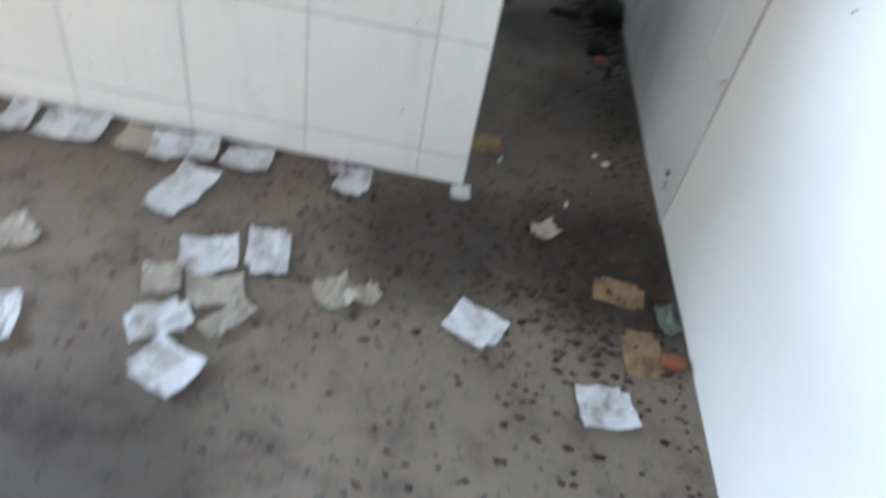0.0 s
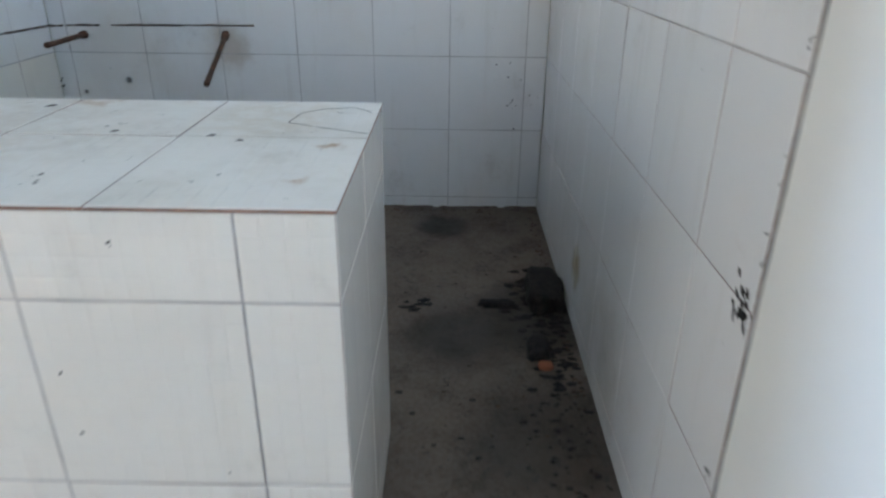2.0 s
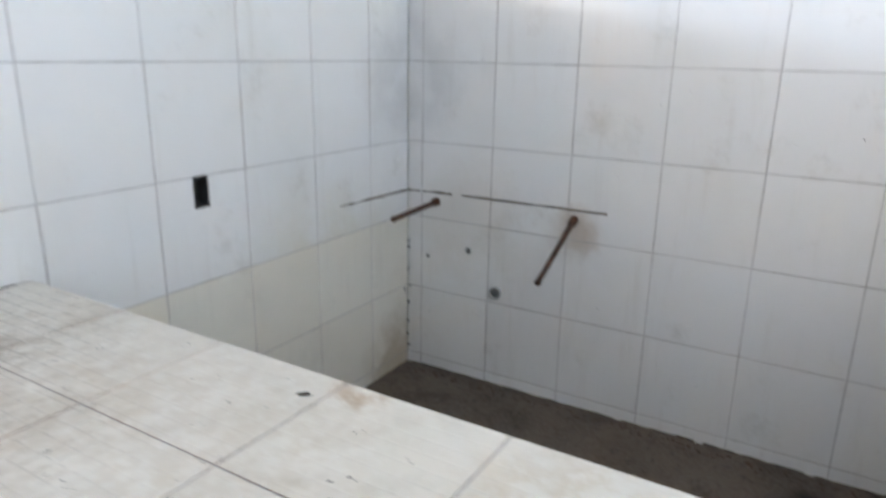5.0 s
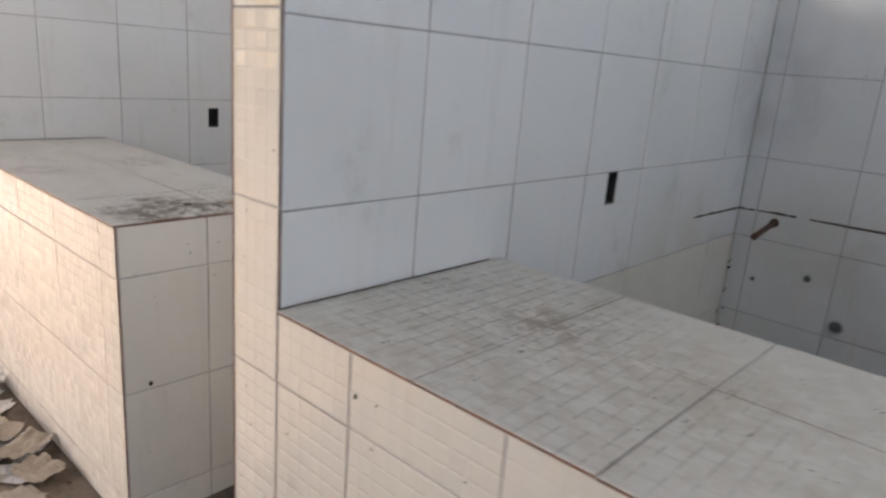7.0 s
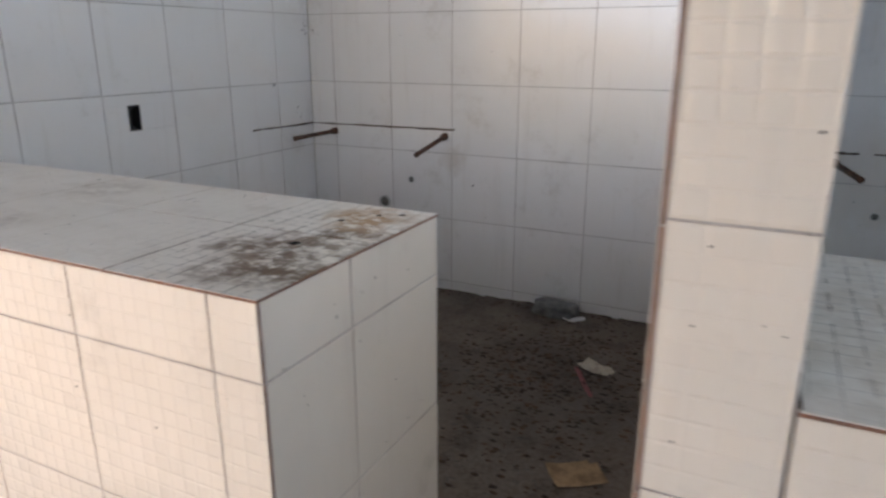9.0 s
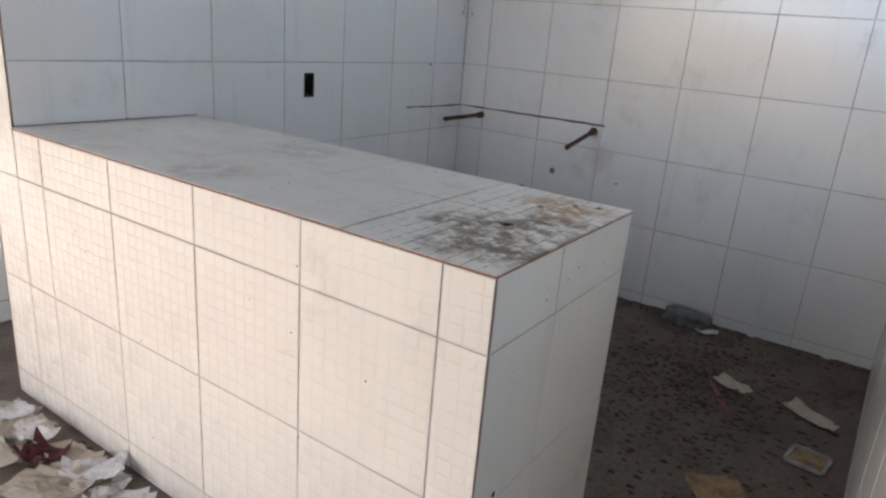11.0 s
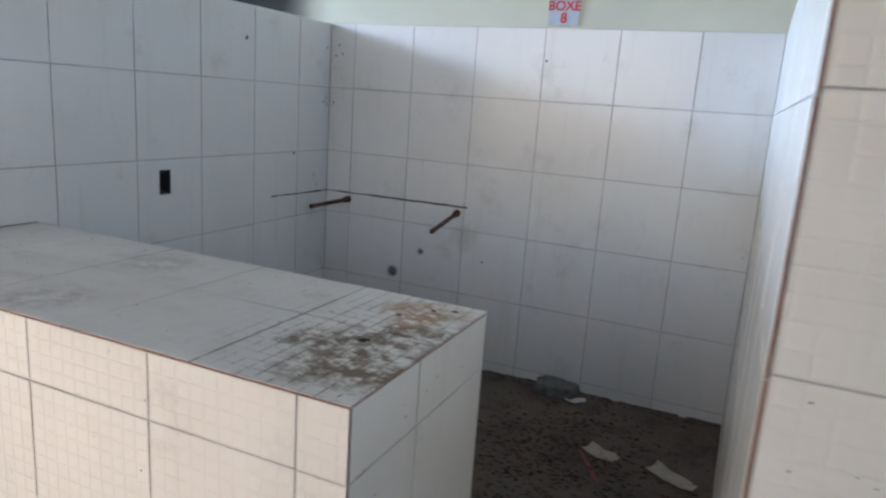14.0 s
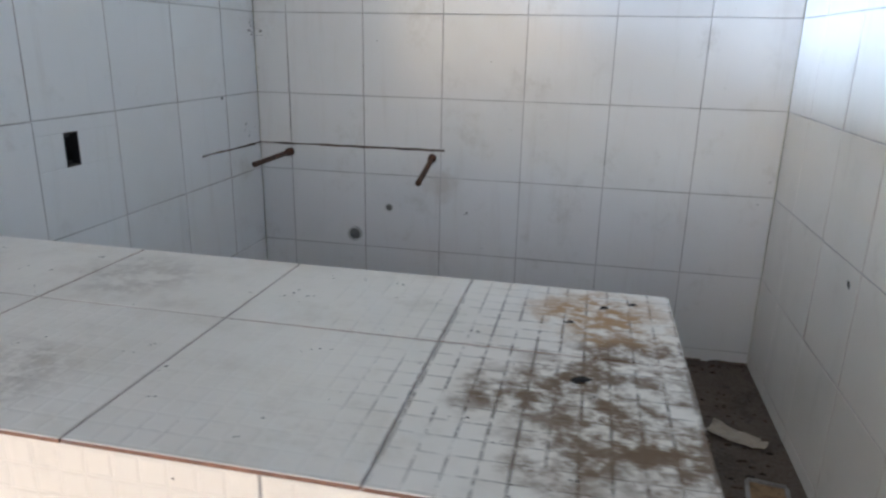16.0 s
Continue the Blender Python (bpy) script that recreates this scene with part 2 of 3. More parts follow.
def floor_material():
    k = Mat("stained_concrete_floor")
    w = k.world()
    big, mid, fine = k.noise(w, 1.4, 5.0), k.noise(w, 7.0, 6.0, 0.68), k.noise(w, 70.0, 4.0)
    col = k.mix(k.step(big, 0.3, 0.7), (0.135, 0.096, 0.070), (0.080, 0.054, 0.038))
    col = k.mix(k.step(mid, 0.50, 0.66, 0.0, 0.75), col, (0.055, 0.040, 0.030))
    col = k.mix(k.step(k.noise(w, 26.0, 5.0, 0.7), 0.57, 0.66, 0.0, 0.85), col, (0.035, 0.026, 0.02))
    col = k.mix(k.step(fine, 0.35, 0.65, 0.0, 0.3), col, (0.20, 0.175, 0.15))
    sep = k.n("SeparateXYZ")
    k.put(sep.inputs[0], k.warped(0.5, 2.0))
    # sunlit floor painted paler to the front and left, for more bounce light
    sunlit_pale = k.mix(k.step(mid, 0.42, 0.7), (0.42, 0.345, 0.26), (0.25, 0.19, 0.14))
    col = k.mix(k.math("MULTIPLY", k.math("MULTIPLY", k.step(sep.outputs[1], 0.15, -0.55), k.step(sep.outputs[0], -1.1, -2.4, 0.42, 1.0)), k.step(k.noise(w, 26.0, 5.0, 0.7), 0.56, 0.66, 0.85, 0.15)), col, sunlit_pale)
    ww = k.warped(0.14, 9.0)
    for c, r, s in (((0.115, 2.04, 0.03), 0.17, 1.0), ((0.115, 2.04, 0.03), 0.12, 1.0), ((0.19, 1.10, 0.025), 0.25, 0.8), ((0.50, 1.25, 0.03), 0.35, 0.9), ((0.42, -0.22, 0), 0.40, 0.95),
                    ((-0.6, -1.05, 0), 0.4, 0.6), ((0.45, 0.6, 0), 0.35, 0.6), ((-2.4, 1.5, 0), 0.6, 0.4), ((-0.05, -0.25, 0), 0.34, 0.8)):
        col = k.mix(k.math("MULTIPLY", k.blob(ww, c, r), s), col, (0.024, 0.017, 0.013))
    k.bump(k.math("ADD", mid, k.math("MULTIPLY", fine, 0.3)), 0.5, 0.005)
    return k.done(col, k.step(mid, 0.3, 0.8, 0.55, 0.9))


FLOOR = floor_material()


def paper_material(name, tone, lines):
    k = Mat(name)
    sep = k.n("SeparateXYZ")
    loc = k.local()
    k.put(sep.inputs[0], loc)
    r = k.n("ObjectInfo").outputs["Random"]
    row = k.math("FRACT", k.math("MULTIPLY", sep.outputs[1], lines))
    bar = k.math("MULTIPLY", k.step(row, 0.50, 0.56), k.step(k.noise(loc, 90.0, 2.0), 0.45, 0.5))
    w = k.world()
    col = k.mix(k.math("MULTIPLY", r, 0.5), tone, tuple(c * 0.78 for c in tone))
    col = k.mix(k.math("MULTIPLY", bar, 0.22), col, (0.25, 0.24, 0.25))
    col = k.mix(k.step(k.noise(w, 18.0, 5.0, 0.7), 0.47, 0.66, 0.0, 0.75), col, (0.30, 0.25, 0.20))
    k.bump(k.noise(loc, 22.0, 4.0), 0.5, 0.004)
    return k.done(col, 0.8)


PAPER = paper_material("printed_paper", (0.72, 0.72, 0.71), 70.0)
AGED = paper_material("aged_paper", (0.48, 0.42, 0.34), 60.0)


# ---------------------------------------------------------------- builders
def mesh_of(name, bm, mats):
    me = bpy.data.meshes.new(name)
    bm.to_mesh(me)
    bm.free()
    for m in mats if isinstance(mats, (list, tuple)) else (mats,):
        me.materials.append(m)
    return me


def part(name, bm, material, parent=None, label=""):
    ob = new(name, mesh_of(name, bm, material))
    ob.parent = parent
    return tagged(ob, label)


def box(bm, x0, x1, y0, y1, z0, z1, bevel=0.0):
    r = bmesh.ops.create_cube(bm, size=1.0)
    bmesh.ops.scale(bm, vec=(x1 - x0, y1 - y0, z1 - z0), verts=r["verts"])
    bmesh.ops.translate(bm, vec=((x0 + x1) / 2, (y0 + y1) / 2, (z0 + z1) / 2), verts=r["verts"])
    if bevel:
        bmesh.ops.bevel(bm, geom=list({e for v in r["verts"] for e in v.link_edges}), offset=bevel, segments=2, affect="EDGES")
    return bm


def boxes(*dims):
    bm = bmesh.new()
    for d in dims:
        box(bm, *d)
    return bm


def tube(bm, a, b, r0, r1, sides=14, caps=True):
    a, b = Vector(a), Vector(b)
    m = Matrix.Translation((a + b) / 2) @ (b - a).to_track_quat("Z", "Y").to_matrix().to_4x4()
    return bmesh.ops.create_cone(bm, cap_ends=caps, segments=sides, radius1=r0, radius2=r1, depth=(b - a).length, matrix=m)["verts"]


THICK, JOINT = 0.006, 0.0032
tile_meshes = {}


def tile_mesh(rects, material):
    """A tile of one or more rectangles (u0, u1, v0, v1): glazed face with eased edges, clay sides."""
    key = (tuple(tuple(round(c, 4) for c in r) for r in rects), material.name)
    if key not in tile_meshes:
        verts, faces, idx = [], [], []
        for u0, u1, v0, v1 in rects:
            s, e = len(verts), 0.0012
            for z, i in ((0.0, 0.0), (THICK - e, 0.0), (THICK, e)):
                verts += [(u0 + i, v0 + i, z), (u1 - i, v0 + i, z), (u1 - i, v1 - i, z), (u0 + i, v1 - i, z)]
            faces.append((s + 8, s + 9, s + 10, s + 11))
            idx.append(0)
            for ring in (0, 4):
                for j in range(4):
                    q = (j + 1) % 4
                    faces.append((s + ring + j, s + ring + q, s + ring + 4 + q, s + ring + 4 + j))
                    idx.append(1 if ring == 0 else 0)
        me = bpy.data.meshes.new("tile")
        me.from_pydata(verts, [], faces)
        me.materials.append(material)
        me.materials.append(CLAY)
        for f, i in zip(me.polygons, idx):
            f.material_index = i
        tile_meshes[key] = me
    return tile_meshes[key]


def minus(r, hole):
    """The rectangle r less the rectangle hole, as up to four rectangles."""
    u0, u1, v0, v1 = r
    a, b, c, d = max(u0, hole[0]), min(u1, hole[1]), max(v0, hole[2]), min(v1, hole[3])
    if a >= b or c >= d:
        return [r]
    out = [(u0, u1, v0, c), (u0, u1, d, v1), (u0, a, c, d), (b, u1, c, d)]
    return [q for q in out if q[1] - q[0] > 0.004 and q[3] - q[2] > 0.004]


tile_jobs = []


def tiles(parent, origin, right, up, us, vs, material, hole=None):
    """Note a field of tiles between the joint lines us and vs, on the plane through origin; the glaze faces right x up."""
    tile_jobs.append((parent, Vector(origin), Vector(right), Vector(up), us, vs, material, hole))


def lay_tiles():
    for parent, origin, right, up, us, vs, material, hole in tile_jobs:
        out = right.cross(up)
        turn = Matrix((right, up, out)).transposed().to_4x4()
        for u0, u1 in zip(us, us[1:]):
            for v0, v1 in zip(vs, vs[1:]):
                cu, cv = (u0 + u1) / 2, (v0 + v1) / 2
                g = JOINT / 2
                r = (u0 + g - cu, u1 - g - cu, v0 + g - cv, v1 - g - cv)
                rects = minus(r, (hole[0] - cu, hole[1] - cu, hole[2] - cv, hole[3] - cv)) if hole else [r]
                ob = new("tile", tile_mesh(rects, material))
                ob.parent = parent
                jit = Euler([random.uniform(-0.0022, 0.0022) for _ in range(3)]).to_matrix().to_4x4()
                ob.matrix_basis = Matrix.Translation(origin + right * cu + up * cv - out * (THICK + random.uniform(0, 0.0008))) @ turn @ jit


def lines(start, step, lo, hi, least=0.045):
    """Joint lines start + n * step within lo to hi, closed by lo and hi."""
    n0 = math.ceil((lo + least - start) / step)
    out = [lo]
    while start + n0 * step < hi - least:
        out.append(start + n0 * step)
        n0 += 1
    return out + [hi]


# ---------------------------------------------------------------- the hall
XR, YB, TOP = 0.575, 2.28, 1.74
MORTAR = 0.0025            # joints lie this far behind the glaze



def rise(y):
    """The height of the stall floors, which slope up a little to the back."""
    return 0.032 * min(max((y - 0.15) / 1.3, 0.0), 1.0)


fl = bmesh.new()
rows_ = [[fl.verts.new((x, y, z)) for x in (XL - 0.2, XR + 0.3)] for y, z in ((YF - 0.3, -0.15), (YF - 0.3, 0.0), (0.15, 0.0), (1.45, 0.032), (YB + 0.3, 0.032), (YB + 0.3, -0.15))]
for a_, b_ in zip(rows_, rows_[1:]):
    fl.faces.new((a_[0], a_[1], b_[1], b_[0]))
bmesh.ops.recalc_face_normals(fl, faces=fl.faces)
for f_ in fl.faces:
    if f_.normal.z < -0.1:
        f_.normal_flip()
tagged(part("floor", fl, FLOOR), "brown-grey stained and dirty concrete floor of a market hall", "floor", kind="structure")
# the yard outside, seen by the light alone
tagged(part("ground", boxes((-60, 60, -60, YF - 0.3, -0.2, -0.03)), soft_material("dry_ground", (0.17, 0.14, 0.105), (0.11, 0.09, 0.07), 1.5, 0.95)), "dry bare ground of the yard outside", "ground", kind="structure")
wall_back = tagged(part("wall_back", boxes((XL, XR + 0.3, YB + THICK + 0.004, YB + 0.25, 0, HALL)), PAINT), "cream painted hall wall above white tiles, blackened by soot", "wall", kind="structure")
wall_right = tagged(part("wall_right", boxes((XR + THICK + 0.0005, XR + 0.25, YF, YB + THICK + 0.004, 0, HALL)), WHITE), "smooth white painted side wall, tiled inside the stall", "wall", kind="structure")
tagged(part("wall_left", boxes((XL - 0.2, XL, YF, YB, 0, WZ0), (XL - 0.2, XL, YF, YB, WZ1, HALL), (XL - 0.2, XL, YF, WY0, WZ0, WZ1), (XL - 0.2, XL, WY1, YB, WZ0, WZ1)), DULL), "dull grey painted hall wall with a high window", "wall", kind="structure")
# unseen wall, added so its opening limits sun and yard light
front = bmesh.new()
cuts = sorted(OPENINGS)
x = XL
for ox0, ox1, oz0, oz1, _ in cuts:
    box(front, x, ox0, YF - 0.2, YF, 0, HALL)
    box(front, ox0, ox1, YF - 0.2, YF, oz1, HALL)
    if oz0 > 0:
        box(front, ox0, ox1, YF - 0.2, YF, 0, oz0)
    x = ox1
box(front, x, XR + 0.3, YF - 0.2, YF, 0, HALL)
tagged(part("wall_front", front, DULL), "unseen dull grey wall added to shape the light, with a wide opening to the yard", "wall", kind="structure")
# unseen ceiling, added to keep out sky and limit bounce
tagged(part("ceiling", boxes((XL, XR + 0.3, YF - 0.2, YB + 0.25, HALL, HALL + 0.15)), CEIL), "plain dark ceiling, unseen, added to close the hall and cut bounce light", "ceiling", kind="structure")
tagged(part("pilaster", boxes((-6.42, -6.05, YB - 0.25, YB + THICK + 0.004, TOP + 0.002, HALL)), PAINT), "cream painted pilaster on the hall wall", "pilaster", kind="structure")

ZB = lines(0.085, 0.332, 0.0, TOP)       # courses of the back and side walls
ZF = lines(0.09, 0.333, 0.0, TOP)        # courses of the front faces
HB = 0.9                                 # counter height
H_SOCKET = (0.056, 0.098)


def back_tiles(x0, x1, joint):
    part("joint_bed", boxes((x0 + 0.001, x1 - 0.001, YB + MORTAR, YB + THICK + 0.006, 0.0, TOP)), GROUT, wall_back)
    tiles(wall_back, (0, YB, 0), (1, 0, 0), (0, 0, 1), lines(joint, 0.3395, x0, x1), ZB, TILE_WALL)


def partition(name, x0, x1, socket_y, socket_z, old=0):
    """A low tiled wall between two stalls, from its front face y = 0 to the back wall; a socket hole in its right face."""
    d = 0.05
    w, h = H_SOCKET
    a, b, c, e = socket_y - w / 2, socket_y + w / 2, socket_z - h / 2, socket_z + h / 2
    m = MORTAR
    core = boxes((x0 + m, x1 - d, m, YB + 0.004, 0, TOP - m), (x1 - d, x1 - m, m, a, 0, TOP - m), (x1 - d, x1 - m, b, YB + 0.004, 0, TOP - m),
                 (x1 - d, x1 - m, a, b, 0, c), (x1 - d, x1 - m, a, b, e, TOP - m))
    ob = tagged(part(name, core, GROUT), "low partition wall faced with white glazed tiles", "partition wall", kind="structure")
    ys = lines(0.345, 0.333, THICK + 0.001, YB)
    if old:
        tiles(ob, (x1, 0, 0), (0, 1, 0), (0, 0, 1), ys, ZB[:old + 1], TILE_OLD)
    tiles(ob, (x1, 0, 0), (0, 1, 0), (0, 0, 1), ys, ZB[old:], TILE_WALL, (a, b, c, e))
    tiles(ob, (x0, 0, 0), (0, -1, 0), (0, 0, 1), [-y for y in reversed([-0.001] + ys[1:])], ZB, TILE_SIDE)
    tiles(ob, (0, 0, TOP), (1, 0, 0), (0, 1, 0), [x0, x1], lines(0.345, 0.333, 0.0, YB), TILE_WALL)
    tiles(ob, (0, 0, 0), (1, 0, 0), (0, 0, 1), [x0 + THICK + 0.001, x1], ZF[:-1] + [TOP - THICK - 0.001], TILE_FRONT)
    # the empty socket box in its hole
    s = bmesh.new()
    g = 0.001
    xb, xf = x1 - d + g, x1 - 0.001
    for dims in ((xb, xb + 0.003, a + g, b - g, c + g, e - g), (xb, xf, a + g, a + 0.004, c + g, e - g), (xb, xf, b - 0.004, b - g, c + g, e - g),
                 (xb, xf, a + 0.004, b - 0.004, c + g, c + 0.004), (xb, xf, a + 0.004, b - 0.004, e - 0.004, e - g)):
        box(s, *dims)
    sock = tagged(part("socket_box", s, DARK), "empty black socket box sunk in the tiled partition", "socket box", "socket boxes")
    for dz in (-1, 1):
        lug = boxes((xb + 0.03, xb + 0.033, socket_y - 0.012, socket_y + 0.012, socket_z + dz * (h / 2 - 0.010) - 0.005, socket_z + dz * (h / 2 - 0.010) + 0.005))
        part("screw_lug", lug, DARK, sock)
    return ob


def counter(x0, x1, depth, joint_front, joint_top, joint_y, joint_side, label, pitch=0.330):
    m = MORTAR
    root = tagged(part("stall_counter", boxes((x0 + 0.002, x1 - m, m, depth - m, 0, HB - m)), GROUT), label, "counter", "stall counters")
    zs = ZF[:ZF.index(max(z for z in ZF if z < HB - 0.05)) + 1] + [HB - THICK - 0.0005]
    tiles(root, (0, 0, 0), (1, 0, 0), (0, 0, 1), lines(joint_front, pitch + 0.006, x0, x1), zs, TILE_FRONT)
    tiles(root, (x1, 0, 0), (0, 1, 0), (0, 0, 1), lines(joint_side, 0.333, THICK + 0.001, depth), zs, TILE_SIDE)
    tiles(root, (0, depth, 0), (-1, 0, 0), (0, 0, 1), [-v for v in reversed(lines(joint_top, 0.333, x0, x1 - THICK))], zs, TILE_WALL)
    tiles(root, (0, 0, HB), (1, 0, 0), (0, 1, 0), lines(joint_top, pitch, x0, x1 + 0.003), [-0.004, joint_y, depth + 0.003], TILE_TOP)
    return root


AX0, BX1, BX0 = -1.6290, -1.785, -3.945
CX1, CX0 = -4.108, -6.265
back_tiles(AX0, XR, -0.197)
back_tiles(BX0, BX1, -3.457)
back_tiles(CX0, CX1, -4.30)
part("joint_bed", boxes((XR + MORTAR, XR + THICK + 0.002, 0.002, YB - 0.001, 0.0, TOP)), GROUT, wall_right)
tiles(wall_right, (XR, 0, 0), (0, -1, 0), (0, 0, 1), [-y for y in reversed(lines(0.24, 0.333, 0.0, YB))], ZB, TILE_WALL)
partition("wall_partition_1", BX1, AX0, 1.165, 1.032, 3)
partition("wall_partition_2", CX1, BX0, 1.145, 0.990)
partition("wall_partition_3", CX0 - 0.163, CX0, 1.145, 1.0)
counter(AX0 + 0.001, 0.0, 0.64, -0.138, -0.335, 0.352, 0.30, "white tiled stall counter, stained top with a cracked corner", 0.314)
counter(BX0 + 0.001, -2.353, 0.605, -2.456, -2.686, 0.335, 0.252, "white tiled stall counter with dirt-blackened grooves on top")
counter(CX0 + 0.001, -4.67, 0.61, -4.80, -5.0, 0.335, 0.252, "white tiled stall counter, plain")


# ---------------------------------------------------------------- pipes, drains, chases
def pipe_stub(base, tip, label):
    root = new("pipe_stub")
    root.location = base
    b, d = Vector((0, 0, 0)), Vector(tip) - Vector(base)
    n = d.normalized()
    bm = bmesh.new()
    tube(bm, b, d, 0.0105, 0.0105)
    for f in (0.985, 0.96):
        tube(bm, d * f, d * (f + 0.012), 0.0118, 0.0118)
    part("pipe", bm, RUSTY, root)
    bm = bmesh.new()
    tube(bm, -n * 0.004, n * 0.030, 0.019, 0.017, 8)
    tube(bm, n * 0.030, n * 0.036, 0.0145, 0.013, 12)
    part("collar", bm, RUSTY, root)
    return tagged(root, label, "pipe", "water pipe stubs")


PIPES = (((-1.478, 0.826), (-1.42, 1.87, 0.835)), ((-0.849, 0.831), (-0.822, 1.88, 0.69)), ((-3.803, 0.826), (-3.795, 1.925, 0.826)), ((-3.154, 0.832), (-3.125, 1.925, 0.792)))
for (px, pz), tip in PIPES:
    pipe_stub((px, YB, pz), tip, "rusty brown water pipe stub jutting from the tiled wall")


def ring(name, c, r, label, deep=0.012):
    """A short pipe end flush with the back wall, dark inside."""
    bm = bmesh.new()
    rim = [(r, 0.0), (r, -deep), (r * 0.8, -deep), (r * 0.78, -0.002), (0.0005, -0.002)]
    n = 18
    rows = [[bm.verts.new((q * math.cos(2 * math.pi * i / n), y, q * math.sin(2 * math.pi * i / n))) for i in range(n)] for q, y in rim]
    for a, b in zip(rows, rows[1:]):
        for i in range(n):
            f = bm.faces.new((a[i], a[(i + 1) % n], b[(i + 1) % n], b[i]))
            f.material_index = 1 if b is rows[4] else 0
    bmesh.ops.recalc_face_normals(bm, faces=bm.faces)
    ob = new(name, mesh_of(name, bm, (PLASTIC, STONE)))
    ob.location = c
    return tagged(ob, label, "drain")


for dx, dz, r in ((-1.176, 0.466, 0.030), (-3.505, 0.473, 0.033)):
    ring("drain_pipe_end", (dx, YB, dz), r, "grey open drain pipe end in the tiled wall")
for dx, dz, r in ((-1.313, 0.63, 0.016), (-1.518, 0.575, 0.011), (-3.346, 0.604, 0.017)):
    ring("pipe_plug", (dx, YB, dz), r, "small dark plugged pipe end in the tiled wall", 0.006)


def strip(bm, a, b, width, lift, normal, seed, parts_=14):
    """A ragged flat bead from a to b on a wall."""
    rnd = random.Random(seed)
    a, b, n = Vector(a), Vector(b), Vector(normal)
    side = (b - a).normalized().cross(n)
    prev = None
    for i in range(parts_ + 1):
        p = a.lerp(b, i / parts_) + side * rnd.uniform(-0.0016, 0.0016)
        w = width * rnd.uniform(0.35, 1.0)
        cur = [bm.verts.new(p + side * w), bm.verts.new(p + n * lift), bm.verts.new(p - side * w)]
        if prev and rnd.random() > 0.03:
            bm.faces.new((prev[0], cur[0], cur[1], prev[1]))
            bm.faces.new((prev[1], cur[1], cur[2], prev[2]))
        prev = cur
    return bm


def chase(points, normal_of, label, name="mortar_line", width=0.0055, lift=0.003, category="mortar line"):
    bm = bmesh.new()
    for i, (a, b) in enumerate(zip(points, points[1:])):
        strip(bm, a, b, width, lift, normal_of[min(i, len(normal_of) - 1)], i + len(points))
    ob = new(name, mesh_of(name, bm, CHASE))
    return tagged(ob, label, category)


e = 0.0005
chase([(AX0 + e, 1.81, 0.868), (AX0 + e, YB - e, 0.862), (-1.40, YB - e, 0.866), (-0.72, YB - e, 0.872)], [(1, 0, 0), (0, -1, 0)], "dark crumbled mortar line where a shelf was torn off")
chase([(BX0 + e, 1.80, 0.868), (BX0 + e, YB - e, 0.862), (-3.10, YB - e, 0.866)], [(1, 0, 0), (0, -1, 0)], "dark crumbled mortar line where a shelf was torn off")
zt = HB + 0.0006
chase([(-0.003, 0.378, zt), (-0.08, 0.412, zt), (-0.162, 0.452, zt), (-0.152, 0.531, zt), (-0.107, 0.574, zt), (-0.049, 0.583, zt), (-0.012, 0.545, zt)],
      [(0, 0, 1)], "dark crack round the broken corner of the counter top", "crack", 0.0019, 0.0006, "crack")

for bx0, bx1 in ((AX0, XR), (BX0, BX1)):
    chase([(bx0 + (bx1 - bx0) * i / 5, YB - e, 0.033 + 0.003 * (i % 2)) for i in range(6)], [(0, -1, 0)], "dark ragged line of dirt along the foot of the tiled wall", "dirt_line", 0.006, 0.003, "dirt line")
for px in (AX0, BX0):
    chase([(px + 0.004, 0.0, zt), (px + 0.004, 0.3, zt), (px + 0.004, 0.60, zt)], [(0, 0, 1)], "dark line of dirt where counter meets tiled partition", "dirt_line", 0.004, 0.002, "dirt line")

part("edge_bead", boxes((XR + 0.002, XR + THICK + 0.003, -0.0030, -0.0005, 0.0, TOP)), GROUT, wall_right)


def spots(name, marks, label):
    """Chips, plug holes and dirt flecks on a wall: marks are (point, normal, spread, count, size)."""
    rnd = random.Random(len(marks) * 17)
    verts, faces = [], []
    for p, nrm, spread, count, size in marks:
        p, nrm = Vector(p), Vector(nrm)
        a = nrm.orthogonal().normalized()
        b = nrm.cross(a)
        for _ in range(count):
            c = p + a * rnd.gauss(0, spread) + b * rnd.gauss(0, spread) + nrm * 0.0008
            s, turn, k, n = size * rnd.uniform(0.35, 1.2), rnd.uniform(0, 6.28), 7, len(verts)
            for i in range(k):
                t = turn + 6.283 * i / k
                r = s * rnd.uniform(0.5, 1.0)
                verts.append(c + a * (r * math.cos(t)) + b * (r * math.sin(t) * 0.7))
            verts.append(c + nrm * min(s * 0.25, 0.002))
            faces += [(n + i, n + (i + 1) % k, n + k) for i in range(k)]
    me = bpy.data.meshes.new(name)
    me.from_pydata(verts, [], faces)
    me.materials.append(CHAR)
    tagged(new(name, me), label, "dirt spots", kind="stuff")


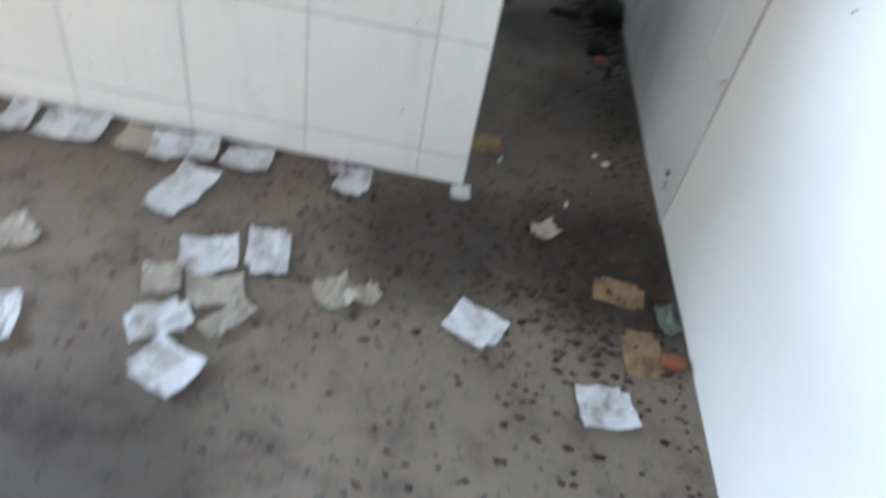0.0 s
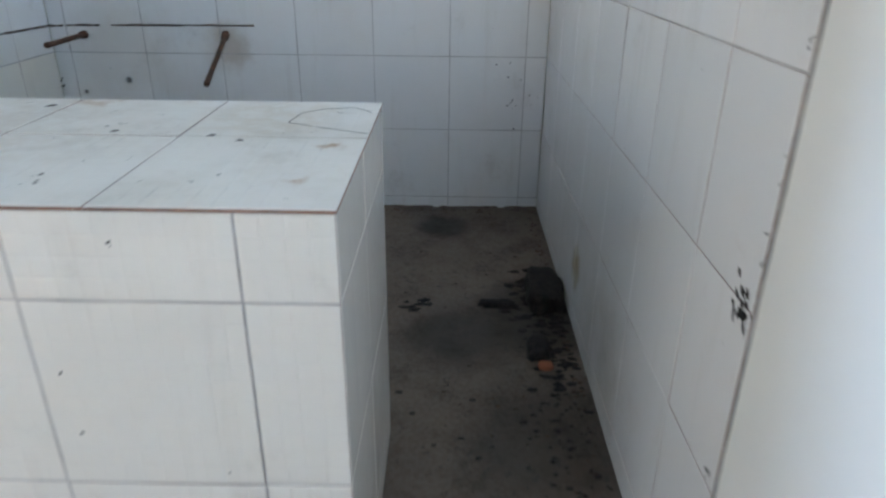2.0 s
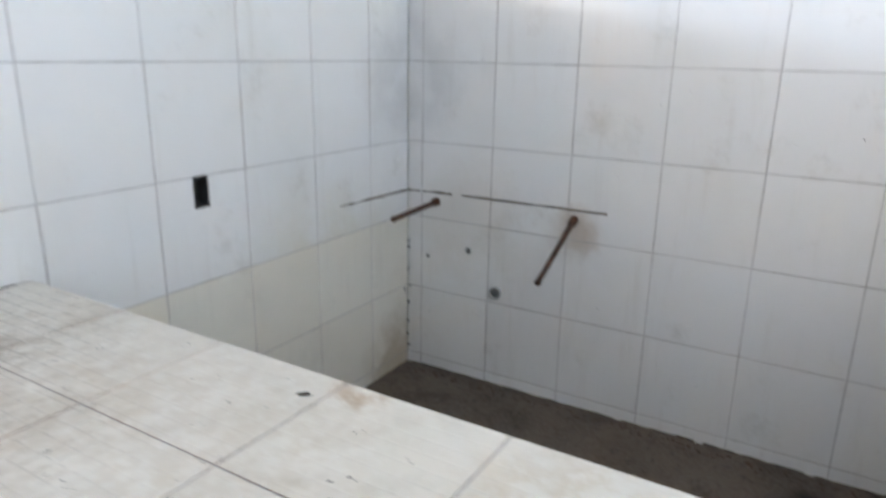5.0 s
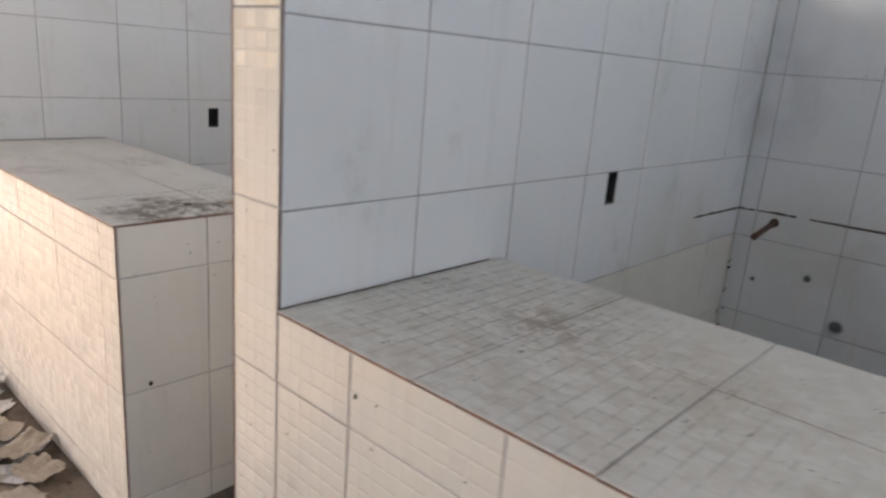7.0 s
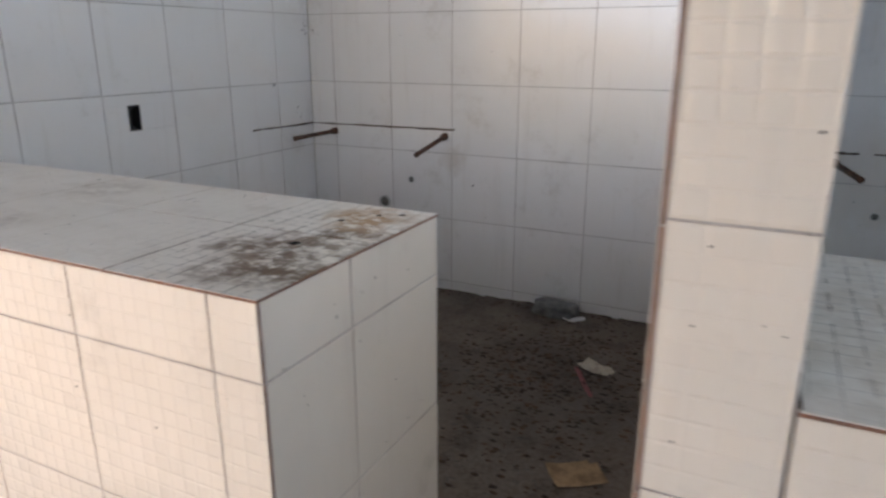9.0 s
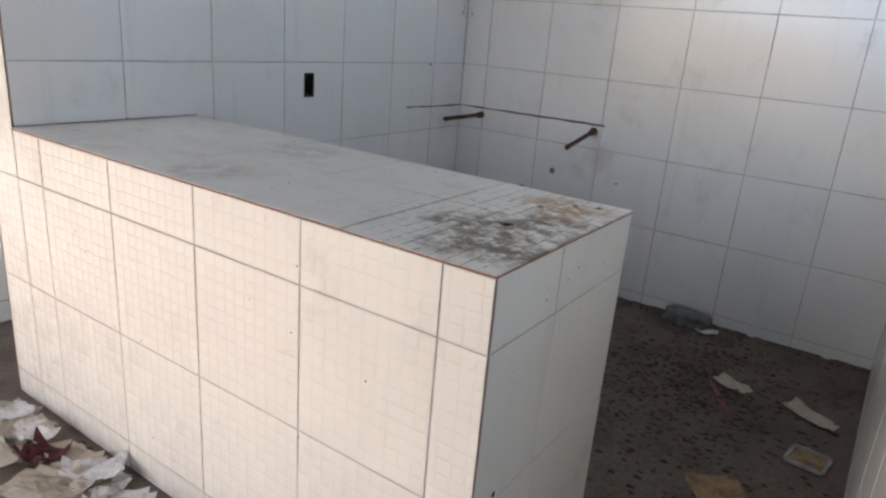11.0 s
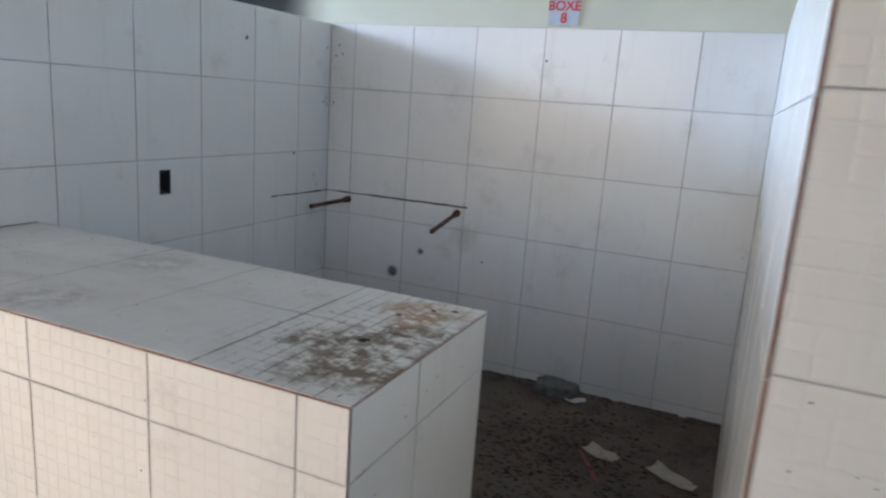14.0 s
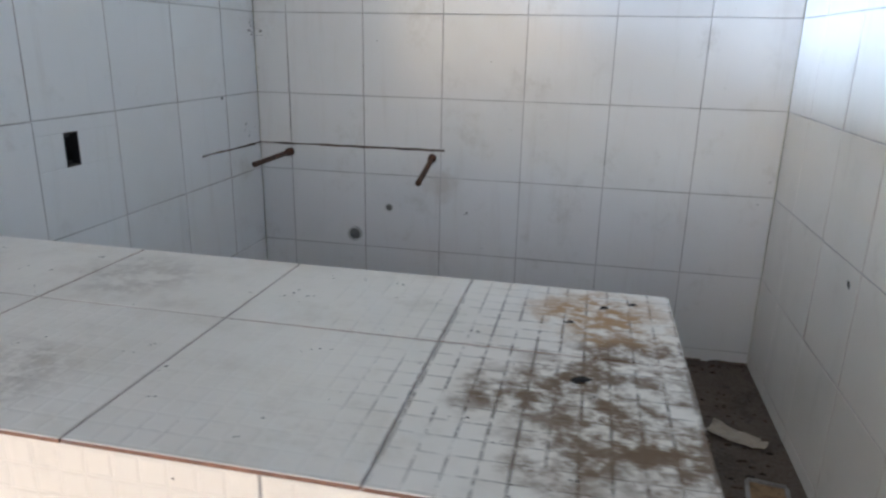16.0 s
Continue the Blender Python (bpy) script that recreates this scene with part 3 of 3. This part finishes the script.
PX, NX, NY, PZ = (1, 0, 0), (-1, 0, 0), (0, -1, 0), (0, 0, 1)
wr = random.Random(5)
marks = [((XR, 0.035, 0.748), NX, 0.016, 34, 0.010), ((XR, 0.03, 0.44), NX, 0.006, 6, 0.007), ((XR, 0.10, 0.105), NX, 0.006, 7, 0.012), ((XR, 0.10, 0.07), NX, 0.010, 6, 0.007),
         ((BX0, 1.62, 1.596), PX, 0.002, 2, 0.017), ((BX0, 1.976, 1.072), PX, 0.002, 2, 0.010), ((BX0, 2.17, 0.945), PX, 0.025, 9, 0.006), ((BX0, 2.24, 1.34), PX, 0.025, 9, 0.008),
         ((-3.91, YB, 1.33), NY, 0.02, 6, 0.007), ((-3.90, YB, 1.60), NY, 0.02, 5, 0.007), ((BX0, 2.25, 1.60), PX, 0.02, 5, 0.007), ((-2.765, YB, 1.591), NY, 0.002, 2, 0.007),
         ((BX1, 1.408, 0.695), NX, 0.002, 2, 0.016), ((AX0, 2.25, 0.40), PX, 0.008, 5, 0.009), ((-1.40, 0, 0.82), NY, 0.002, 1, 0.007), ((-3.0, YB, 0.60), NY, 0.004, 3, 0.006),
         ((0.42, YB, 0.60), NY, 0.05, 7, 0.006), ((0.47, YB, 0.50), NY, 0.05, 5, 0.006), ((-0.31, 0, 0.845), NY, 0.003, 4, 0.005), ((-2.353, 0.20, 0.80), PX, 0.002, 1, 0.005),
         ((XR + THICK + 0.0005, -0.348, 0.775), NX, 0.004, 2, 0.005), ((XR + THICK + 0.0005, -0.728, 0.770), NX, 0.003, 2, 0.004), ((-2.353, 0.08, 0.44), PX, 0.002, 2, 0.009), ((-2.353, 0.33, 0.83), PX, 0.004, 2, 0.004)]
for _ in range(16):
    marks.append(((XR, 0.008, wr.uniform(0.02, 1.5)), NX, 0.004, 2, 0.0045))
for z in (0.12, 0.17, 0.24, 0.33, 0.42, 0.50, 0.60, 0.62):
    marks.append(((AX0 + 0.004, YB, z), NY, 0.006, 3, 0.009))
for _ in range(26):
    marks.append(((wr.uniform(AX0, -0.05), 0, wr.uniform(0.1, 0.86)), NY, 0.01, 1, 0.004))
    marks.append(((wr.uniform(BX0, -2.4), 0, wr.uniform(0.1, 0.86)), NY, 0.01, 1, 0.004))
    marks.append(((wr.uniform(BX1, AX0), 0, wr.uniform(0.1, 1.7)), NY, 0.004, 1, 0.0028))
    marks.append(((wr.uniform(BX0, BX1), YB, wr.uniform(0.1, 1.7)), NY, 0.01, 1, 0.003))
    marks.append(((wr.uniform(AX0, XR), YB, wr.uniform(0.1, 1.7)), NY, 0.01, 1, 0.003))
    marks.append(((-2.353, wr.uniform(0.05, 0.55), wr.uniform(0.1, 0.86)), PX, 0.004, 1, 0.003))
    marks.append(((XR, wr.uniform(0.1, 2.2), wr.uniform(0.1, 1.5)), NX, 0.01, 1, 0.003))
    for x0, x1, d in ((AX0, -0.02, 0.62), (BX0, -2.37, 0.59)):
        for size in (0.004, 0.0022, 0.0028):
            marks.append(((wr.uniform(x0 + 0.03, x1 - 0.02), wr.uniform(0.02, d - 0.02), HB), PZ, 0.006, 2, size))
spots("dirt_spots", marks, "small dark chips, plug holes and dirt flecks on the tiles")
for cx, cy, s in ((-2.487, 0.268, 0.013), (-2.457, 0.526, 0.006), (-2.412, 0.551, 0.006), (-2.508, 0.453, 0.006), (-0.277, 0.355, 0.0065), (-0.681, 0.571, 0.010), (-0.218, 0.324, 0.005), (-0.46, 0.376, 0.006)):
    spots("dirt_crumb", [((cx, cy, HB), PZ, 0.003, 4, s)], "dark dried crumb of dirt on the tiled counter top")

# ---------------------------------------------------------------- the sign
sign = tagged(part("stall_sign", box(bmesh.new(), -2.776, -2.634, YB + THICK - 0.001, YB + THICK + 0.004, 1.752, 1.874, 0.001), SIGN), "pale blue plate with red lettering BOXE 8", "sign")


def lettering(text, size, x, z):
    cu = bpy.data.curves.new("lettering", "FONT")
    cu.body, cu.size, cu.align_x, cu.extrude, cu.offset = text, size, "CENTER", 0.0006, 0.0012
    tmp = bpy.data.objects.new("lettering_curve", cu)
    me = bpy.data.meshes.new_from_object(tmp)
    bpy.data.objects.remove(tmp)
    me.materials.clear()
    me.materials.append(RED)
    ob = new("lettering", me)
    ob.parent = sign
    ob.matrix_basis = pose(x, YB + THICK - 0.002, z, 90, 0, 0)


lettering("BOXE", 0.058, -2.705, 1.818)
lettering("8", 0.062, -2.705, 1.764)


# ---------------------------------------------------------------- papers and litter on the floor
def sheet(x, y, w, h, turn, material=PAPER, label="crumpled white printed paper lying on the dirty floor", lift=0.006, rough=0.010, name="paper_sheet", category="paper", z=0.0):
    rnd = random.Random(int(x * 1000) * 7 + int(y * 1000))
    bm = bmesh.new()
    nu, nv = 7, 7
    off = Vector((rnd.uniform(0, 50), rnd.uniform(0, 50), 0))
    g = []
    for j in range(nv + 1):
        for i in range(nu + 1):
            u, v = i / nu - 0.5, j / nv - 0.5
            zz = abs(noise.noise(Vector((u * 2.4, v * 2.4, 0)) + off)) * rough * 2.2 + lift * (abs(u) + abs(v)) ** 3 * 2
            ex = noise.noise(Vector((u * 3, v * 3, 5)) + off) * 0.03
            g.append(bm.verts.new((u * w * (1 + ex), v * h * (1 - ex), 0.0016 + zz)))
    for j in range(nv):
        for i in range(nu):
            corner = (i in (0, nu - 1)) and (j in (0, nv - 1))
            if corner and rnd.random() < 0.35:
                continue
            a = j * (nu + 1) + i
            bm.faces.new((g[a], g[a + 1], g[a + nu + 2], g[a + nu + 1]))
    r = bmesh.ops.extrude_face_region(bm, geom=bm.faces[:])
    bmesh.ops.translate(bm, vec=(0, 0, -0.0007), verts=[q for q in r["geom"] if isinstance(q, bmesh.types.BMVert)])
    bmesh.ops.recalc_face_normals(bm, faces=bm.faces)
    ob = new(name, mesh_of(name, bm, material))
    ob.matrix_basis = pose(x, y, z + rise(y), 0, 0, turn)
    return tagged(ob, label, category, "scattered papers")


AGEDL = "yellowed dirty printed paper lying on the floor"
for x, y, w, h, turn, aged in (
        (-1.073, -0.083, 0.165, 0.125, 5, 0), (-0.767, -0.084, 0.175, 0.115, 12, 0), (-0.593, -0.082, 0.125, 0.10, 3, 0), (-0.708, -0.258, 0.11, 0.195, -16, 0),
        (-0.301, -0.089, 0.095, 0.12, 2, 0), (-0.558, -0.468, 0.13, 0.12, 18, 0), (-0.434, -0.42, 0.10, 0.15, 12, 0), (-0.506, -0.572, 0.12, 0.09, 20, 1),
        (-0.586, -0.678, 0.13, 0.09, 34, 0), (-0.455, -0.640, 0.12, 0.055, 58, 1), (-0.529, -0.789, 0.125, 0.105, -24, 0), (-0.629, -0.563, 0.08, 0.09, 21, 1),
        (0.074, -0.528, 0.127, 0.103, -23, 0), (0.365, -0.689, 0.122, 0.103, 10, 0), (-0.985, -0.509, 0.08, 0.10, 50, 1), (-0.883, -0.739, 0.07, 0.13, 18, 0),
        (-1.218, -0.085, 0.08, 0.13, 8, 0), (-0.891, -0.089, 0.11, 0.115, -5, 1), (-1.36, -0.13, 0.15, 0.11, -20, 0),
        # along the second counter
        (-3.98, -0.12, 0.20, 0.14, 25, 1), (-3.84, -0.16, 0.15, 0.13, 5, 0), (-3.70, -0.13, 0.14, 0.10, 50, 1), (-3.55, -0.20, 0.19, 0.13, 20, 1), (-3.42, -0.15, 0.18, 0.12, -30, 1),
        (-3.33, -0.10, 0.15, 0.12, 45, 0), (-3.20, -0.16, 0.16, 0.13, 10, 0), (-3.07, -0.22, 0.17, 0.13, -18, 1), (-2.90, -0.25, 0.16, 0.13, 35, 0), (-2.83, -0.12, 0.14, 0.12, -40, 0),
        (-2.68, -0.18, 0.13, 0.11, 15, 1), (-3.10, -0.38, 0.15, 0.11, 60, 1), (-3.6, -0.40, 0.16, 0.12, -15, 1),
        (-2.98, -0.085, 0.13, 0.10, 25, 0), (-3.46, -0.085, 0.15, 0.11, 8, 0), (-3.62, -0.09, 0.14, 0.10, -10, 1),
        # inside the second stall
        (-2.213, 1.72, 0.14, 0.08, -22, 1), (-1.935, 1.67, 0.19, 0.075, -30, 1), (-2.43, 2.17, 0.10, 0.06, 10, 0)):
    sheet(x, y, w, h, turn, AGED if aged else PAPER, AGEDL if aged else "crumpled white printed paper lying on the dirty floor", z=random.uniform(0, 0.004))
sheet(0.425, -0.327, 0.13, 0.09, -7, CARD, "brown stained piece of cardboard lying on the floor", 0.003, 0.003, "cardboard_piece", "cardboard")
sheet(0.465, -0.515, 0.092, 0.14, 1, CARD, "brown stained piece of cardboard lying on the floor", 0.003, 0.003, "cardboard_piece", "cardboard")
sheet(-2.10, 1.03, 0.16, 0.12, 35, CARD, "tan piece of cardboard lying on the floor", 0.003, 0.004, "cardboard_piece", "cardboard")
sheet(0.05, 0.23, 0.10, 0.10, 5, CARD, "brown stained piece of cardboard lying on the floor", 0.003, 0.003, "cardboard_piece", "cardboard")
for x, y, w, h in ((-0.255, -0.515, 0.085, 0.09), (-0.185, -0.50, 0.065, 0.06), (0.232, -0.149, 0.075, 0.055), (-0.345, -0.065, 0.05, 0.06)):
    sheet(x, y, w, h, 30, AGED, "balled-up scrap of paper on the floor", 0.012, 0.016, "paper_scrap", "paper")

sheet(-0.345, -0.06, 0.05, 0.06, 20, soft_material("purple_foil", (0.16, 0.07, 0.42), (0.55, 0.22, 0.05), 18, 0.35), "crumpled purple and orange sweet wrapper on the floor", 0.012, 0.014, "sweet_wrapper", "wrapper")
sheet(-0.005, -0.042, 0.055, 0.06, 8, PLASTIC, "torn piece of pale plastic film on the floor", 0.004, 0.006, "plastic_film", "plastic")
sheet(0.535, -0.40, 0.05, 0.09, 12, soft_material("green_plastic", (0.20, 0.25, 0.20), (0.12, 0.14, 0.11), 20, 0.5), "crumpled dull green plastic scrap beside the wall", 0.010, 0.014, "plastic_scrap", "plastic")
sheet(-3.66, -0.14, 0.12, 0.09, 20, soft_material("dark_red_cloth", (0.10, 0.02, 0.025), (0.05, 0.015, 0.02), 30, 0.95), "crumpled dark red rag among the papers", 0.02, 0.03, "rag", "rag", 0.01)
sheet(-3.30, -0.20, 0.13, 0.16, 25, PLASTIC, "crumpled grey plastic bag among the papers", 0.02, 0.03, "plastic_bag", "plastic bag", 0.01)

sheet(-2.235, 1.60, 0.018, 0.24, 28, soft_material("red_plastic", (0.22, 0.04, 0.04), (0.14, 0.03, 0.03), 12, 0.5), "faded red plastic strip lying among the litter", 0.002, 0.003, "plastic_strip", "plastic strip")
STONE_PALE = soft_material("dusty_plastic", (0.34, 0.33, 0.32), (0.2, 0.19, 0.18), 14, 0.6)
tray = tagged(new("shallow_tray"), "small pale-rimmed shallow tray lying on the stall floor", "tray")
tray.matrix_basis = pose(-1.90, 1.37, rise(1.37), 0, 0, -8)
part("base", boxes((-0.05, 0.05, -0.055, 0.055, 0.0005, 0.004)), CARD, tray)
for d in ((-0.055, 0.055, -0.062, -0.050, 0.0, 0.012), (-0.055, 0.055, 0.050, 0.062, 0.0, 0.012), (-0.062, -0.050, -0.050, 0.050, 0.0, 0.011), (0.050, 0.062, -0.050, 0.050, 0.0, 0.011)):
    part("rim", box(bmesh.new(), *d, 0.002), STONE_PALE, tray)
pr = random.Random(12)
for i in range(22):
    px, py = pr.uniform(-4.15, -2.75), -abs(pr.gauss(0.06, 0.10)) - 0.09
    old = pr.random() < 0.5
    sheet(px, py, pr.uniform(0.09, 0.17), pr.uniform(0.08, 0.13), pr.uniform(0, 180), AGED if old else PAPER, AGEDL if old else "crumpled white printed paper lying on the dirty floor", 0.010, 0.018, z=0.006 + 0.0012 * i)


def lump(name, c, size, material, label, category, seed, turn=0.0):
    bm = bmesh.new()
    bmesh.ops.create_icosphere(bm, subdivisions=3, radius=1.0)
    for v in bm.verts:
        q = v.co.copy()
        q = Vector([math.copysign(abs(a) ** 0.55, a) for a in q])
        q *= 1 + 0.22 * noise.noise(q * 1.6 + Vector((seed, 0, 0))) + 0.08 * noise.noise(q * 5 + Vector((seed, 3, 0)))
        v.co = Vector((q.x * size[0], q.y * size[1], max(q.z, -0.75) * size[2]))
    low = min(v.co.z for v in bm.verts)
    bmesh.ops.translate(bm, vec=(0, 0, -low), verts=bm.verts)
    ob = new(name, mesh_of(name, bm, material))
    ob.matrix_basis = pose(c[0], c[1], c[2] + rise(c[1]), 0, 0, turn)
    return tagged(ob, label, category)


lump("brick_fragment", (0.535, -0.53, 0), (0.028, 0.016, 0.014), BRICK, "small orange-red brick fragment beside the wall", "brick", 3)
lump("burnt_lump", (0.50, 1.37, -0.004), (0.065, 0.13, 0.045), CHAR, "black heap of burnt rubbish against the tiled wall", "burnt rubbish", 4)
lump("burnt_lump", (0.44, 1.02, -0.004), (0.035, 0.06, 0.022), CHAR, "small black heap of burnt rubbish on the floor", "burnt rubbish", 7)
lump("charred_stick", (0.325, 1.305, 0), (0.065, 0.020, 0.012), CHAR, "charred flat piece of wood on the floor", "charred wood", 6)
lump("brick_fragment", (0.455, 0.93, 0), (0.022, 0.016, 0.012), BRICK, "small orange-red brick fragment among burnt rubbish", "brick", 8)
lump("mortar_lump", (-2.53, 2.20, 0), (0.105, 0.055, 0.042), STONE, "grey lump of old mortar against the tiled wall", "rubble", 9)
for x, y, s in ((0.431, 0.241, 0.012), (0.10, 0.16, 0.009), (0.30, 0.0, 0.008), (0.40, 0.28, 0.008)):
    lump("pebble", (x, y, 0), (s, s * 0.7, s * 0.6), PLASTIC, "small white chip lying on the floor", "pebble", x * 50, x * 900)


def litter(name, spots, material, label):
    """Loose crumbs and flakes on the floor: spots are (x, y, spread x, spread y, count, size)."""
    rnd = random.Random(len(spots) * 31 + len(name))
    verts, faces = [], []
    for cx, cy, sx, sy, count, size in spots:
        for _ in range(count):
            x, y = cx + rnd.gauss(0, sx), cy + rnd.gauss(0, sy)
            if x > XR - 0.02 or y > YB - 0.02 or (-1.63 < x < 0.02 and -0.02 < y < 0.66) or (-4.1 < x < -2.33 and -0.02 < y < 0.63) or (-1.81 < x < -1.6 and y > -0.02):
                continue
            s = size * rnd.uniform(0.4, 1.5)
            a = rnd.uniform(0, 6.28)
            n = len(verts)
            k = 5
            flat = rnd.uniform(0.15, 0.5)
            for i in range(k):
                t = a + 6.283 * i / k
                r = s * rnd.uniform(0.5, 1.0)
                verts.append((x + r * math.cos(t) * 1.3, y + r * math.sin(t) * 0.8, rise(y) + 0.0005))
            verts.append((x + rnd.uniform(-0.3, 0.3) * s, y + rnd.uniform(-0.3, 0.3) * s, rise(y) + s * flat + 0.001))
            faces += [(n + i, n + (i + 1) % k, n + k) for i in range(k)]
    me = bpy.data.meshes.new(name)
    me.from_pydata(verts, [], faces)
    me.materials.append(material)
    tagged(new(name, me), label, "litter", kind="stuff")


litter("charred_litter", ((0.50, 1.36, 0.05, 0.10, 150, 0.022), (0.49, 1.0, 0.05, 0.14, 110, 0.014), (0.33, 1.30, 0.03, 0.02, 14, 0.022), (0.03, 1.30, 0.03, 0.02, 12, 0.018), (0.47, 0.55, 0.06, 0.2, 90, 0.008), (0.25, 0.66, 0.12, 0.12, 14, 0.010)),
       CHAR, "black charred litter heaped on the floor along the tiled wall")
litter("leaf_litter", ((-2.38, 1.62, 0.22, 0.28, 1100, 0.0095), (-2.1, 1.0, 0.25, 0.3, 160, 0.011), (-3.5, -0.3, 0.5, 0.2, 260, 0.011), (0.36, -0.30, 0.15, 0.17, 520, 0.010), (0.05, -0.30, 0.35, 0.16, 260, 0.008), (0.3, -0.9, 0.3, 0.3, 120, 0.008),
                       (-0.05, -0.25, 0.3, 0.2, 220, 0.009), (-0.5, -0.6, 0.5, 0.35, 200, 0.007), (-0.6, 2.23, 0.8, 0.02, 200, 0.007), (-2.9, 2.24, 0.6, 0.02, 120, 0.007), (0.54, 1.2, 0.015, 0.7, 160, 0.007), (0.54, -0.4, 0.015, 0.35, 120, 0.006), (-0.8, -0.03, 0.6, 0.015, 140, 0.006), (0.2, 0.8, 0.2, 0.6, 60, 0.006)),
       LEAF, "dark dry leaf crumbs and dirt scattered on the floor")

# ---------------------------------------------------------------- tiles, laid last
lay_tiles()
